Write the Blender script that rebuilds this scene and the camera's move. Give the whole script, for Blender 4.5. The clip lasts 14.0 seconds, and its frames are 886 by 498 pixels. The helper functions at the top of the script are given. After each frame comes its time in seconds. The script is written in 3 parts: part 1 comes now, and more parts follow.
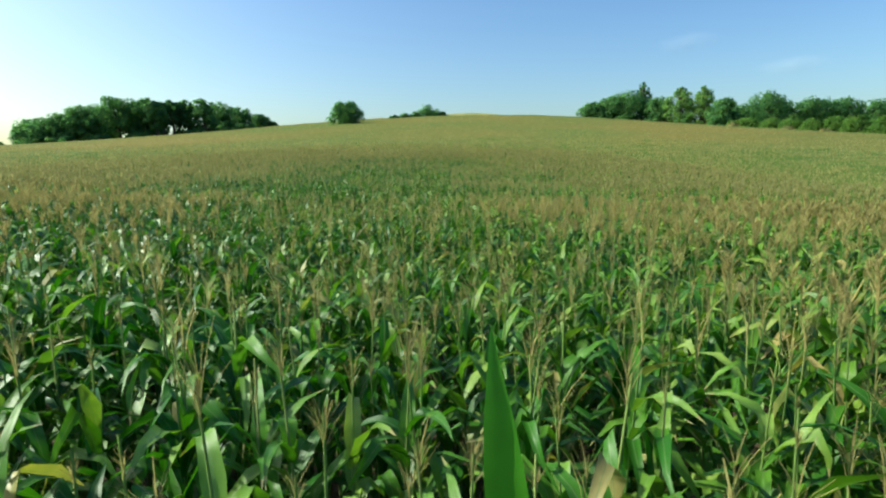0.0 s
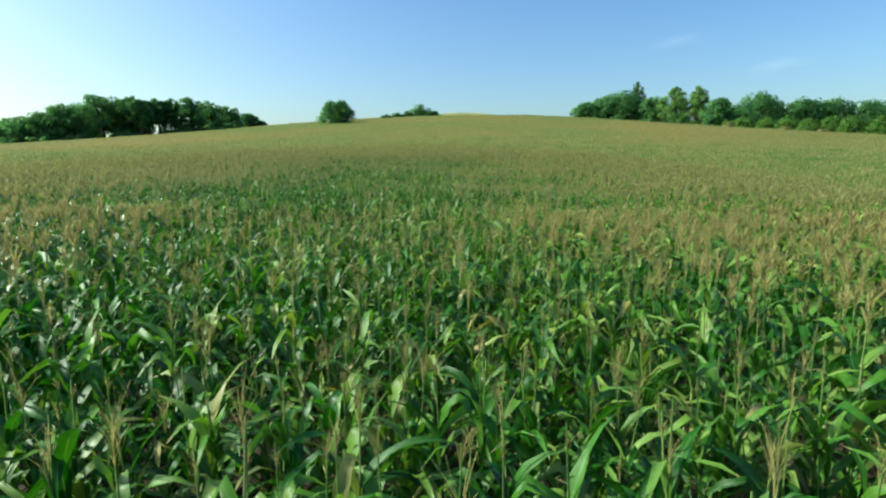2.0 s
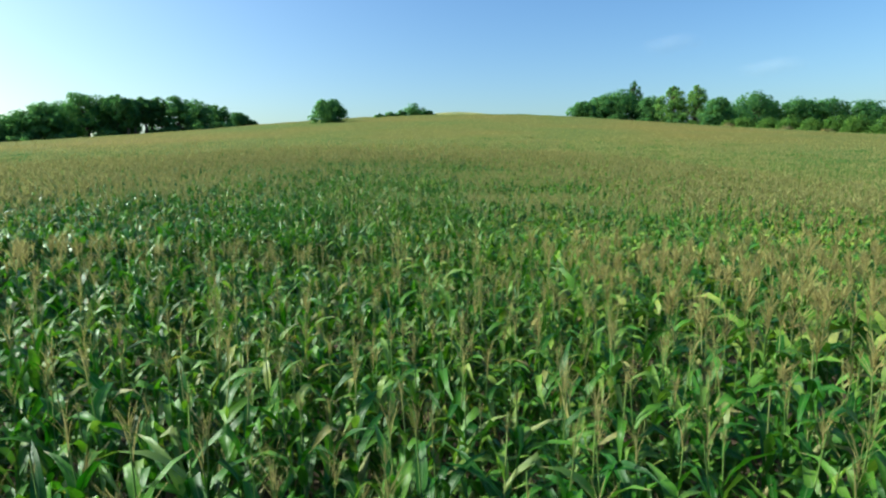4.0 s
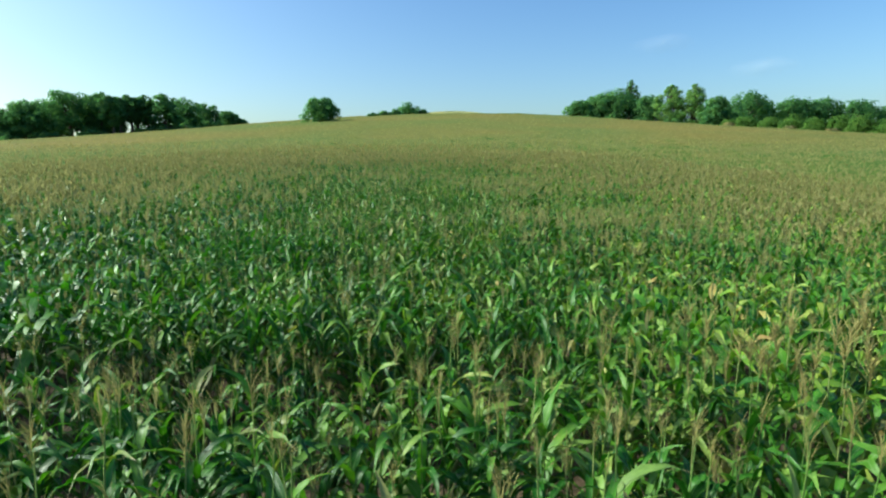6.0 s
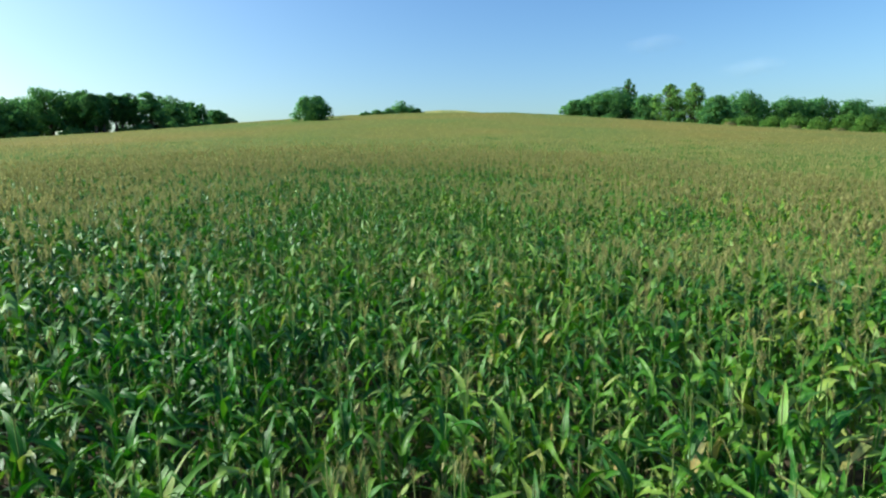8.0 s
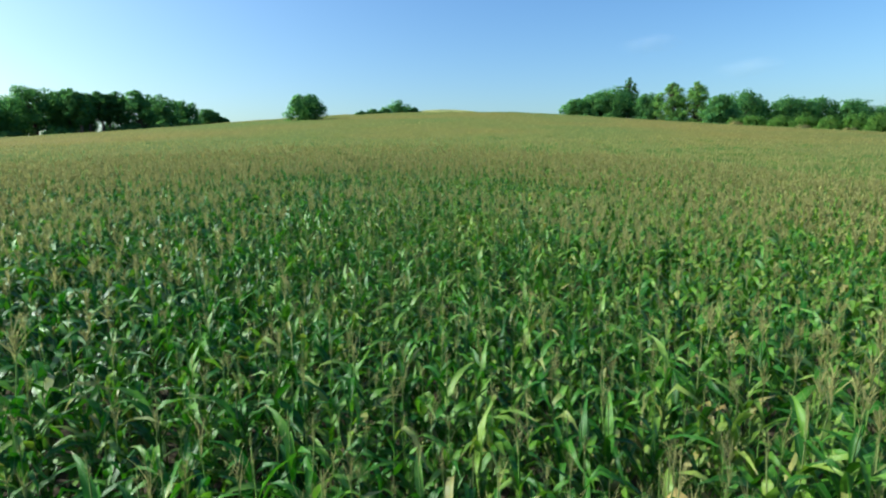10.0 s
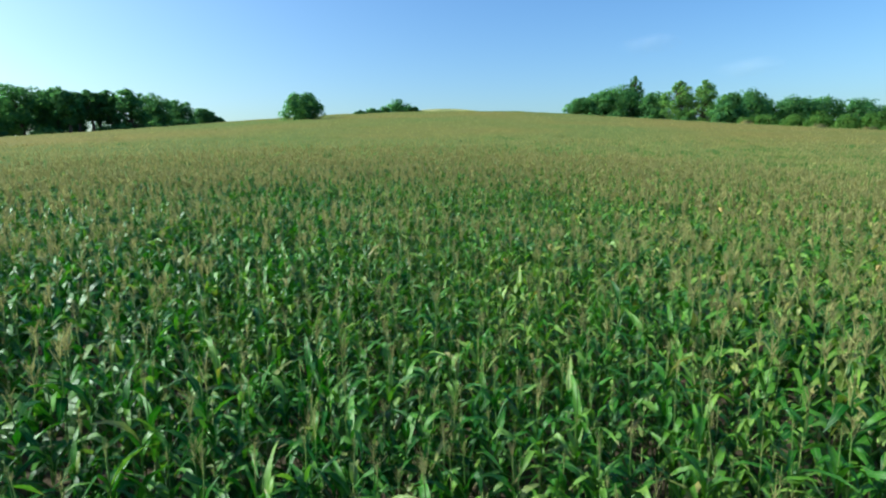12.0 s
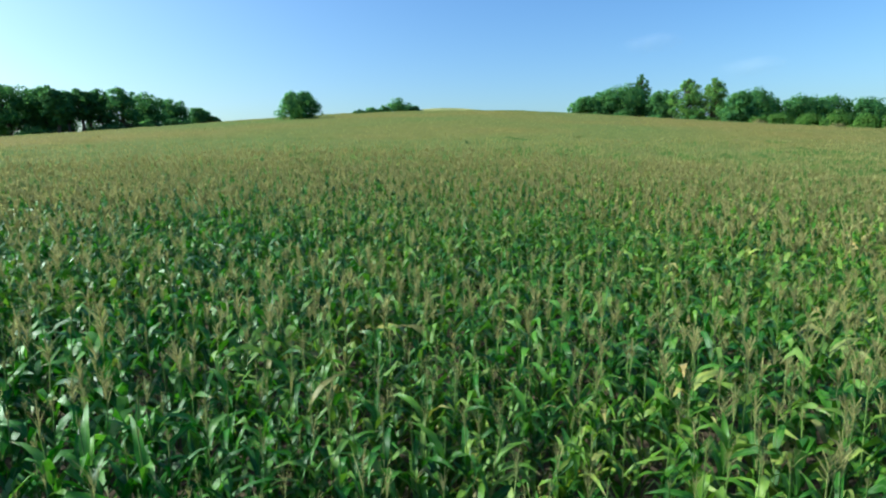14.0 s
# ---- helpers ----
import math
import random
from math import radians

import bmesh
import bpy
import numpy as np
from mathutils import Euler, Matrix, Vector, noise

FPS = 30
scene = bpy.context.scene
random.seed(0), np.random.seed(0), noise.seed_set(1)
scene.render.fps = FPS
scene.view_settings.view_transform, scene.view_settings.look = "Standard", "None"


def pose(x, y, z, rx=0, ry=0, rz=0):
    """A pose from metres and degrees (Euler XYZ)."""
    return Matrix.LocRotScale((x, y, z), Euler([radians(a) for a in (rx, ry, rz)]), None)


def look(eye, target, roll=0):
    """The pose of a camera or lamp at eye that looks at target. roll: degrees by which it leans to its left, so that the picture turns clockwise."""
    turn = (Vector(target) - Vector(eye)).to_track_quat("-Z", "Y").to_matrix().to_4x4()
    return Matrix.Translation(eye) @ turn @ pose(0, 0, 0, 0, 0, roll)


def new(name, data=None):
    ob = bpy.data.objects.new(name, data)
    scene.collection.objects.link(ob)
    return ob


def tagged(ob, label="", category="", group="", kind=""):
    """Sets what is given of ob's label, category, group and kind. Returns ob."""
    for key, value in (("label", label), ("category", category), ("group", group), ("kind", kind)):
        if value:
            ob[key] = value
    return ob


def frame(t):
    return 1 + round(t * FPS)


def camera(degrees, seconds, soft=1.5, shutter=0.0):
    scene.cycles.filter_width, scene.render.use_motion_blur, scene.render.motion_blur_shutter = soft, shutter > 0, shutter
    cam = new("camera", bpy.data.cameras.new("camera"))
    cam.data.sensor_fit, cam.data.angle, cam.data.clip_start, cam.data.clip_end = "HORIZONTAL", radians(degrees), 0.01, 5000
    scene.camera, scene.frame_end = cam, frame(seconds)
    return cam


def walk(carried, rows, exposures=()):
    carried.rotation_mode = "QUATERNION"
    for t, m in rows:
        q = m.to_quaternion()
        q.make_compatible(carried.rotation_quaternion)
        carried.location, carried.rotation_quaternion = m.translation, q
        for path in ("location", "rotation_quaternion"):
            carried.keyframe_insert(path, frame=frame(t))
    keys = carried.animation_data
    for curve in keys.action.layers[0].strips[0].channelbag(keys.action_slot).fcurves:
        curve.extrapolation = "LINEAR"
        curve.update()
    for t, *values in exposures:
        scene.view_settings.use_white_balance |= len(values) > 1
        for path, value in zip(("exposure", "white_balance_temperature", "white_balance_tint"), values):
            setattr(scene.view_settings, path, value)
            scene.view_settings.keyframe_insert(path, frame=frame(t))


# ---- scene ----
cam = camera(78.2, 14.0, soft=2.2)
PATH = [
    (0.0, (0.489, 4.873, 3.445), (1.534, 32.539, -0.750), -0.73),
    (0.5, (0.529, 5.711, 3.434), (1.687, 33.370, -0.759), -0.72),
    (1.0, (0.406, 6.651, 3.450), (1.679, 34.307, -0.739), -0.72),
    (1.5, (0.252, 7.675, 3.486), (1.634, 35.325, -0.703), -0.71),
    (2.0, (0.122, 8.763, 3.536), (1.602, 36.408, -0.651), -0.70),
    (2.5, (0.018, 9.901, 3.598), (1.590, 37.541, -0.592), -0.70),
    (3.0, (-0.073, 11.078, 3.667), (1.583, 38.713, -0.528), -0.70),
    (3.5, (-0.175, 12.288, 3.739), (1.565, 39.917, -0.459), -0.69),
    (4.0, (-0.302, 13.524, 3.815), (1.523, 41.146, -0.392), -0.69),
    (4.5, (-0.462, 14.783, 3.891), (1.452, 42.396, -0.323), -0.69),
    (5.0, (-0.651, 16.061, 3.966), (1.357, 43.667, -0.258), -0.69),
    (5.5, (-0.860, 17.361, 4.039), (1.247, 44.960, -0.193), -0.69),
    (6.0, (-1.070, 18.682, 4.110), (1.138, 46.270, -0.129), -0.69),
    (6.5, (-1.266, 20.024, 4.179), (1.046, 47.603, -0.067), -0.69),
    (7.0, (-1.432, 21.389, 4.246), (0.980, 48.959, -0.006), -0.69),
    (7.5, (-1.558, 22.779, 4.312), (0.946, 50.341, 0.056), -0.69),
    (8.0, (-1.642, 24.196, 4.376), (0.945, 51.750, 0.118), -0.70),
    (8.5, (-1.686, 25.641, 4.441), (0.970, 53.187, 0.182), -0.70),
    (9.0, (-1.697, 27.114, 4.508), (1.012, 54.655, 0.246), -0.70),
    (9.5, (-1.690, 28.615, 4.575), (1.058, 56.151, 0.315), -0.71),
    (10.0, (-1.672, 30.142, 4.647), (1.099, 57.677, 0.386), -0.72),
    (10.5, (-1.653, 31.695, 4.722), (1.130, 59.228, 0.461), -0.72),
    (11.0, (-1.632, 33.270, 4.802), (1.154, 60.802, 0.540), -0.73),
    (11.5, (-1.604, 34.861, 4.889), (1.180, 62.394, 0.624), -0.74),
    (12.0, (-1.554, 36.464, 4.980), (1.226, 63.998, 0.714), -0.75),
    (12.5, (-1.469, 38.073, 5.079), (1.309, 65.605, 0.808), -0.76),
    (13.0, (-1.347, 39.679, 5.183), (1.428, 67.211, 0.909), -0.77),
    (13.5, (-1.211, 41.271, 5.293), (1.553, 68.804, 1.015), -0.78),
    (14.0, (-1.144, 42.839, 5.408), (1.583, 70.375, 1.127), -0.79),
]
walk(cam, [(t, look(e, g, r)) for t, e, g, r in PATH], [(0.0, 0.54, 6600, -7.5), (1.5, 0.53, 6350, -8.5), (4.0, 0.52, 6250, -9.0), (8.0, 0.52, 6200, -8.5), (14.0, 0.52, 5780, -8.5)])

# ---- light ----
SUN_AZ, SUN_EL = -83.0, 35.0  # degrees from +Y, clockwise seen from above; height
world = bpy.data.worlds.new("sky")
scene.world = world
world.use_nodes = True
wn = world.node_tree.nodes
sky = wn.new("ShaderNodeTexSky")
sky.sky_type, sky.sun_disc = "NISHITA", False
sky.sun_elevation, sky.sun_rotation = radians(SUN_EL), radians(SUN_AZ)
sky.air_density, sky.dust_density, sky.ozone_density = 1.0, 2.6, 2.8
vivid = wn.new("ShaderNodeHueSaturation")
vivid.inputs["Saturation"].default_value, vivid.inputs["Hue"].default_value = 1.22, 0.511
world.node_tree.links.new(sky.outputs[0], vivid.inputs["Color"])
world.node_tree.links.new(vivid.outputs[0], wn["Background"].inputs[0])
wn["Background"].inputs[1].default_value = 0.155
sun = new("sun", bpy.data.lights.new("sun", "SUN"))
sun.data.energy, sun.data.angle, sun.data.color = 5.0, radians(0.6), (1.0, 0.96, 0.88)
sun.matrix_world = look((0, 0, 60), (-60 * math.sin(radians(SUN_AZ)) * math.cos(radians(SUN_EL)),
                                     -60 * math.cos(radians(SUN_AZ)) * math.cos(radians(SUN_EL)),
                                     60 - 60 * math.sin(radians(SUN_EL))))


# ---- materials ----
def material(name, rough=0.6, spec=0.5):
    m = bpy.data.materials.new(name)
    m.use_nodes = True
    b = m.node_tree.nodes["Principled BSDF"]
    b.inputs["Roughness"].default_value = rough
    b.inputs["Specular IOR Level"].default_value = spec
    return m, m.node_tree.nodes, m.node_tree.links, b


def ramp(nodes, links, source, stops):
    r = nodes.new("ShaderNodeValToRGB")
    while len(r.color_ramp.elements) < len(stops):
        r.color_ramp.elements.new(0.5)
    for e, (p, c) in zip(r.color_ramp.elements, stops):
        e.position, e.color = p, (*c, 1)
    links.new(source, r.inputs[0])
    return r.outputs[0]


def noise_at(nodes, links, scale, detail=3.0, coords="Object"):
    tc = nodes.new("ShaderNodeTexCoord")
    n = nodes.new("ShaderNodeTexNoise")
    n.inputs["Scale"].default_value, n.inputs["Detail"].default_value = scale, detail
    links.new(tc.outputs[coords], n.inputs["Vector"])
    return n.outputs["Fac"]


def mix(nodes, links, fac, a, b, blend="MIX"):
    m = nodes.new("ShaderNodeMix")
    m.data_type, m.blend_type = "RGBA", blend
    if isinstance(fac, float):
        m.inputs[0].default_value = fac
    else:
        links.new(fac, m.inputs[0])
    for socket, v in ((m.inputs[6], a), (m.inputs[7], b)):
        if isinstance(v, tuple):
            socket.default_value = (*v, 1)
        else:
            links.new(v, socket)
    return m.outputs[2]


def value(nodes, links, op, a, b=0.5):
    m = nodes.new("ShaderNodeMath")
    m.operation = op
    for socket, v in ((m.inputs[0], a), (m.inputs[1], b)):
        if isinstance(v, (int, float)):
            socket.default_value = v
        else:
            links.new(v, socket)
    return m.outputs[0]


def bump(nodes, links, bsdf, height, strength=0.4, distance=0.01):
    b = nodes.new("ShaderNodeBump")
    b.inputs["Strength"].default_value, b.inputs["Distance"].default_value = strength, distance
    links.new(height, b.inputs["Height"])
    links.new(b.outputs[0], bsdf.inputs["Normal"])


def see_through(m, nodes, links, bsdf, colour, share):
    """Lets part of the light pass through a thin leaf."""
    t = nodes.new("ShaderNodeBsdfTranslucent")
    links.new(colour, t.inputs["Color"])
    s = nodes.new("ShaderNodeMixShader")
    s.inputs[0].default_value = share
    links.new(bsdf.outputs[0], s.inputs[1])
    links.new(t.outputs[0], s.inputs[2])
    links.new(s.outputs[0], nodes["Material Output"].inputs["Surface"])


def leaf_material():
    m, n, l, b = material("maize_leaf", 0.38, 0.31)
    geo = n.new("ShaderNodeNewGeometry")
    obj = n.new("ShaderNodeObjectInfo")
    uv = n.new("ShaderNodeUVMap")
    sep = n.new("ShaderNodeSeparateXYZ")
    l.new(uv.outputs[0], sep.inputs[0])
    rnd = value(n, l, "FRACT", value(n, l, "ADD", geo.outputs["Random Per Island"], obj.outputs["Random"]))
    green = ramp(n, l, rnd, [(0.0, (0.012, 0.062, 0.005)), (0.34, (0.032, 0.120, 0.009)), (0.68, (0.086, 0.192, 0.020)),
                             (0.94, (0.175, 0.262, 0.056)), (0.975, (0.22, 0.23, 0.08)), (1.0, (0.28, 0.23, 0.10))])
    patch = ramp(n, l, noise_at(n, l, 0.35), [(0.35, (0.75, 0.95, 0.9)), (0.65, (1.2, 1.05, 1.0))])
    green = mix(n, l, 1.0, green, patch, "MULTIPLY")
    # sunlight painted in: leaves paler, yellower towards +X, darker, greener towards -X
    where = n.new("ShaderNodeSeparateXYZ")
    l.new(geo.outputs["Position"], where.inputs[0])
    wander = value(n, l, "MULTIPLY", noise_at(n, l, 0.25), 0.5)
    gain = value(n, l, "ADD", value(n, l, "MULTIPLY", where.outputs[0], 0.06), wander)
    # yellower and brighter in one patch beside the wheel track
    dx, dy = value(n, l, "SUBTRACT", where.outputs[0], 4.5), value(n, l, "SUBTRACT", where.outputs[1], 25.0)
    far2 = value(n, l, "ADD", value(n, l, "MULTIPLY", value(n, l, "MULTIPLY", dx, dx), 0.035), value(n, l, "MULTIPLY", value(n, l, "MULTIPLY", dy, dy), 0.06))
    gain = value(n, l, "ADD", gain, value(n, l, "MULTIPLY", value(n, l, "POWER", 2.718, value(n, l, "MULTIPLY", far2, -1.0)), 0.6))
    green = mix(n, l, 1.0, green, ramp(n, l, gain, [(0.0, (0.82, 1.0, 0.88)), (0.25, (1.06, 1.06, 1.04)), (0.65, (1.36, 1.22, 1.3)), (0.95, (1.62, 1.42, 1.4))]), "MULTIPLY")
    # dusty blotches along the blade
    blotch = ramp(n, l, noise_at(n, l, 9.0, 4.0), [(0.35, (0.80, 0.85, 0.78)), (0.68, (1.26, 1.16, 1.1))])
    green = mix(n, l, 1.0, green, blotch, "MULTIPLY")
    # pale midrib, fine parallel veins, dry tip
    off = value(n, l, "ABSOLUTE", value(n, l, "SUBTRACT", sep.outputs[0], 0.5))
    rib = value(n, l, "LESS_THAN", off, 0.045)
    green = mix(n, l, value(n, l, "MULTIPLY", rib, 0.55), green, (0.14, 0.22, 0.08))
    vein = value(n, l, "SINE", value(n, l, "MULTIPLY", sep.outputs[0], 110.0))
    tip = value(n, l, "MULTIPLY", value(n, l, "GREATER_THAN", sep.outputs[1], 0.9), value(n, l, "GREATER_THAN", rnd, 0.55))
    green = mix(n, l, value(n, l, "MULTIPLY", tip, 0.7), green, (0.30, 0.24, 0.11))
    l.new(green, b.inputs["Base Color"])
    bump(n, l, b, value(n, l, "ADD", value(n, l, "MULTIPLY", vein, 0.4), noise_at(n, l, 25.0)), 0.25, 0.004)
    glow = mix(n, l, 1.0, green, (1.5, 1.8, 0.5), "MULTIPLY")
    see_through(m, n, l, b, glow, 0.23)
    return m


def plain_plant_material(name, stops, rough, share=0.0, scale=12.0):
    m, n, l, b = material(name, rough, 0.4)
    geo = n.new("ShaderNodeNewGeometry")
    obj = n.new("ShaderNodeObjectInfo")
    rnd = value(n, l, "FRACT", value(n, l, "ADD", geo.outputs["Random Per Island"], obj.outputs["Random"]))
    c = ramp(n, l, rnd, stops)
    grain = ramp(n, l, noise_at(n, l, scale), [(0.3, (0.75, 0.75, 0.75)), (0.7, (1.2, 1.2, 1.2))])
    c = mix(n, l, 1.0, c, grain, "MULTIPLY")
    l.new(c, b.inputs["Base Color"])
    if share:
        see_through(m, n, l, b, c, share)
    return m


LEAF = leaf_material()
FRESH = plain_plant_material("fresh_maize_leaf", [(0.0, (0.050, 0.210, 0.012)), (1.0, (0.065, 0.240, 0.016))], 0.42, 0.42, 5.0)
HUSK = plain_plant_material("maize_husk", [(0.0, (0.16, 0.21, 0.06)), (0.6, (0.24, 0.25, 0.10)), (1.0, (0.34, 0.29, 0.14))], 0.6, 0.15, 40.0)
STALK = plain_plant_material("maize_stalk", [(0.0, (0.08, 0.16, 0.03)), (0.6, (0.14, 0.22, 0.05)), (1.0, (0.23, 0.26, 0.09))], 0.5)


def tassel_material():
    """Ripe brown tassels at the foot of the field, olive ones that flowered later above the wheel track."""
    m, n, l, b = material("maize_tassel", 0.9, 0.4)
    geo = n.new("ShaderNodeNewGeometry")
    rnd = value(n, l, "FRACT", value(n, l, "ADD", geo.outputs["Random Per Island"], n.new("ShaderNodeObjectInfo").outputs["Random"]))
    c = ramp(n, l, rnd, [(0.0, (0.255, 0.216, 0.075)), (0.5, (0.355, 0.305, 0.104)), (1.0, (0.450, 0.400, 0.148))])
    where = n.new("ShaderNodeSeparateXYZ")
    l.new(geo.outputs["Position"], where.inputs[0])
    up = value(n, l, "ADD", value(n, l, "MULTIPLY", where.outputs[1], 0.01), value(n, l, "MULTIPLY", noise_at(n, l, 0.3), 0.1))
    c = mix(n, l, 1.0, c, ramp(n, l, up, [(0.27, (1.0, 1.0, 1.0)), (0.36, (0.92, 1.0, 1.06)), (0.75, (0.94, 1.0, 1.06)), (1.0, (0.98, 1.0, 1.0))]), "MULTIPLY")
    grain = ramp(n, l, noise_at(n, l, 30.0), [(0.3, (0.75, 0.75, 0.75)), (0.7, (1.2, 1.2, 1.2))])
    c = mix(n, l, 1.0, c, grain, "MULTIPLY")
    l.new(c, b.inputs["Base Color"])
    see_through(m, n, l, b, c, 0.42)
    return m


TASSEL = tassel_material()


def far_crop_material(name, stops, grain=1.6):
    """Tassels and leaves of the far crop, too fine to tell apart."""
    m, n, l, b = material(name, 0.95, 0.05)
    fine = noise_at(n, l, grain, 5.0)
    c = ramp(n, l, fine, stops)
    wide = ramp(n, l, noise_at(n, l, 0.022, 3.0), [(0.36, (0.72, 0.97, 0.90)), (0.64, (1.14, 1.0, 1.0))])
    l.new(mix(n, l, 1.0, c, wide, "MULTIPLY"), b.inputs["Base Color"])
    bump(n, l, b, fine, 0.5, 0.15)
    return m


FAR_CROP = far_crop_material("far_maize_tops", [(0.30, (0.104, 0.118, 0.026)), (0.50, (0.144, 0.140, 0.038)), (0.70, (0.184, 0.165, 0.050))], 0.9)
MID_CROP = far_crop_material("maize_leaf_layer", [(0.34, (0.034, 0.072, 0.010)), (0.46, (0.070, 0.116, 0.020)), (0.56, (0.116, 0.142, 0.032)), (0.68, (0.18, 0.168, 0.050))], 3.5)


def foliage(name, dark, mid, light):
    m, n, l, b = material(name, 0.85, 0.08)
    geo = n.new("ShaderNodeNewGeometry")
    c = ramp(n, l, geo.outputs["Random Per Island"], [(0.0, dark), (0.55, mid), (1.0, light)])
    # scattered patches imitate shaded teal and sunlit yellow-green clumps in the colour
    patch = ramp(n, l, noise_at(n, l, 0.45), [(0.35, (0.82, 0.92, 1.02)), (0.65, (1.34, 1.20, 0.92))])
    c = mix(n, l, 1.0, c, patch, "MULTIPLY")
    l.new(c, b.inputs["Base Color"])
    see_through(m, n, l, b, mix(n, l, 1.0, c, (1.3, 1.4, 1.1), "MULTIPLY"), 0.62)
    return m


OAK = foliage("broadleaf_foliage", (0.068, 0.165, 0.070), (0.090, 0.200, 0.078), (0.120, 0.240, 0.080))
ASH = foliage("light_foliage", (0.125, 0.240, 0.082), (0.150, 0.275, 0.090), (0.180, 0.305, 0.098))
SCRUB = foliage("scrub_foliage", (0.068, 0.145, 0.034), (0.092, 0.18, 0.042), (0.125, 0.215, 0.056))
DRY = foliage("straw_foliage", (0.17, 0.16, 0.07), (0.26, 0.22, 0.10), (0.34, 0.29, 0.14))


def bark_material():
    m, n, l, b = material("bark", 0.9, 0.2)
    f = noise_at(n, l, 6.0, 6.0)
    l.new(ramp(n, l, f, [(0.3, (0.05, 0.04, 0.03)), (0.7, (0.14, 0.115, 0.085))]), b.inputs["Base Color"])
    bump(n, l, b, f, 0.8, 0.05)
    return m


def ground_material(name, stops, fine, rough=0.95):
    m, n, l, b = material(name, rough, 0.2)
    f = noise_at(n, l, fine, 6.0)
    c = ramp(n, l, f, stops)
    big = ramp(n, l, noise_at(n, l, 0.06, 4.0), [(0.35, (0.75, 0.8, 0.8)), (0.65, (1.2, 1.15, 1.05))])
    l.new(mix(n, l, 1.0, c, big, "MULTIPLY"), b.inputs["Base Color"])
    bump(n, l, b, f, 0.7, 0.05)
    return m


BARK = bark_material()
SOIL = ground_material("field_soil", [(0.3, (0.05, 0.036, 0.024)), (0.7, (0.11, 0.08, 0.055))], 9.0)
GRASS = ground_material("meadow_grass", [(0.3, (0.20, 0.22, 0.07)), (0.7, (0.38, 0.34, 0.14))], 1.2)

# ---- terrain ----
CROP = 2.2  # metres from the soil to the leafy top of the crop


def softplus(u, w):
    return w * np.logaddexp(0, u / w)


def crop_top(x, y):
    """Height of the leafy top of the crop over the whole field: a level foot, then a broad hill."""
    bx, by = 238 * np.tanh(x / 238), 316 - softplus(316 - y, 12.6)
    s = softplus(by - 11.2, 8.4) / 224
    z = 2.25 - 2.32 * np.tanh(x / 56) * np.exp(-(y / 84) ** 2) + 0.086 * softplus(by - 39.2, 8.4) + 0.0318 * softplus(by - 126, 35)
    z = z + s * (0.02603 * bx - 3.909e-4 * bx ** 2 - 1.0913e-6 * bx ** 3)
    z = z + 3.3 * np.exp(-((x - 26) / 26) ** 2 - ((y - 297) / 8) ** 2)  # grassy mound on the hilltop
    return z + 30.8 * np.exp(-((x - 350) ** 2 + (y - 490) ** 2) / 19200)


def land(x, y):
    return crop_top(x, y) - CROP


def field_right(y):
    return np.interp(y, [-70, 84, 140, 210, 238, 255, 277, 297], [140, 129, 123, 116, 120, 115, 84, 70])


def field_left(y):
    return np.interp(y, [-70, 84, 168, 213, 224, 232, 249, 269, 288, 297], [-224, -210, -182, -157, -118, -104, -95, -87, -76, -70])


def in_field(x, y):
    return (x < field_right(y)) & (x > field_left(y)) & (y < 287 - 9 * np.exp(-((x - 26) / 30) ** 4))


def mesh_from(name, verts, quads, mats, index=None, uv=None, smooth=True):
    """A mesh of quads from arrays."""
    me = bpy.data.meshes.new(name)
    nv, nq = len(verts), len(quads)
    me.vertices.add(nv)
    me.vertices.foreach_set("co", np.ascontiguousarray(verts, dtype=np.float32).ravel())
    me.loops.add(nq * 4)
    me.loops.foreach_set("vertex_index", np.ascontiguousarray(quads, dtype=np.int32).ravel())
    me.polygons.add(nq)
    me.polygons.foreach_set("loop_start", np.arange(0, nq * 4, 4, dtype=np.int32))
    if uv is not None:
        layer = me.uv_layers.new(name="leaf")
        layer.data.foreach_set("uv", np.ascontiguousarray(uv[quads.ravel()], dtype=np.float32).ravel())
    for m in mats:
        me.materials.append(m)
    if index is not None:
        me.polygons.foreach_set("material_index", np.ascontiguousarray(index, dtype=np.int32))
    me.polygons.foreach_set("use_smooth", np.full(nq, smooth))
    me.update(calc_edges=True)
    return me


def spread(stops):
    """Grid lines between stops (value, step)."""
    out = [stops[0][0]]
    for (a, step), (b, _) in zip(stops, stops[1:]):
        k = max(1, round((b - a) / step))
        out += [a + (b - a) * i / k for i in range(1, k + 1)]
    return np.array(out)


def build_ground():
    gx = spread([(-4000, 400), (-800, 60), (-240, 10), (-80, 4), (80, 10), (280, 14), (560, 60), (800, 400), (4000, 1)])
    gy = spread([(-4000, 400), (-400, 40), (-40, 5), (80, 5), (350, 14), (640, 60), (940, 400), (4000, 1)])
    x, y = np.meshgrid(gx, gy)
    z = land(x, y)
    v = np.stack([x, y, z], -1).reshape(-1, 3)
    r, c = x.shape
    i = (np.arange(r - 1)[:, None] * c + np.arange(c - 1)).ravel()
    q = np.stack([i, i + 1, i + c + 1, i + c], 1)
    mid = v[q].mean(1)
    me = mesh_from("ground", v, q, [SOIL, GRASS], np.where(in_field(mid[:, 0], mid[:, 1]), 0, 1))
    tagged(new("ground", me), "brown field soil and dry grassy margins on a gentle hill", "ground", kind="structure")


build_ground()


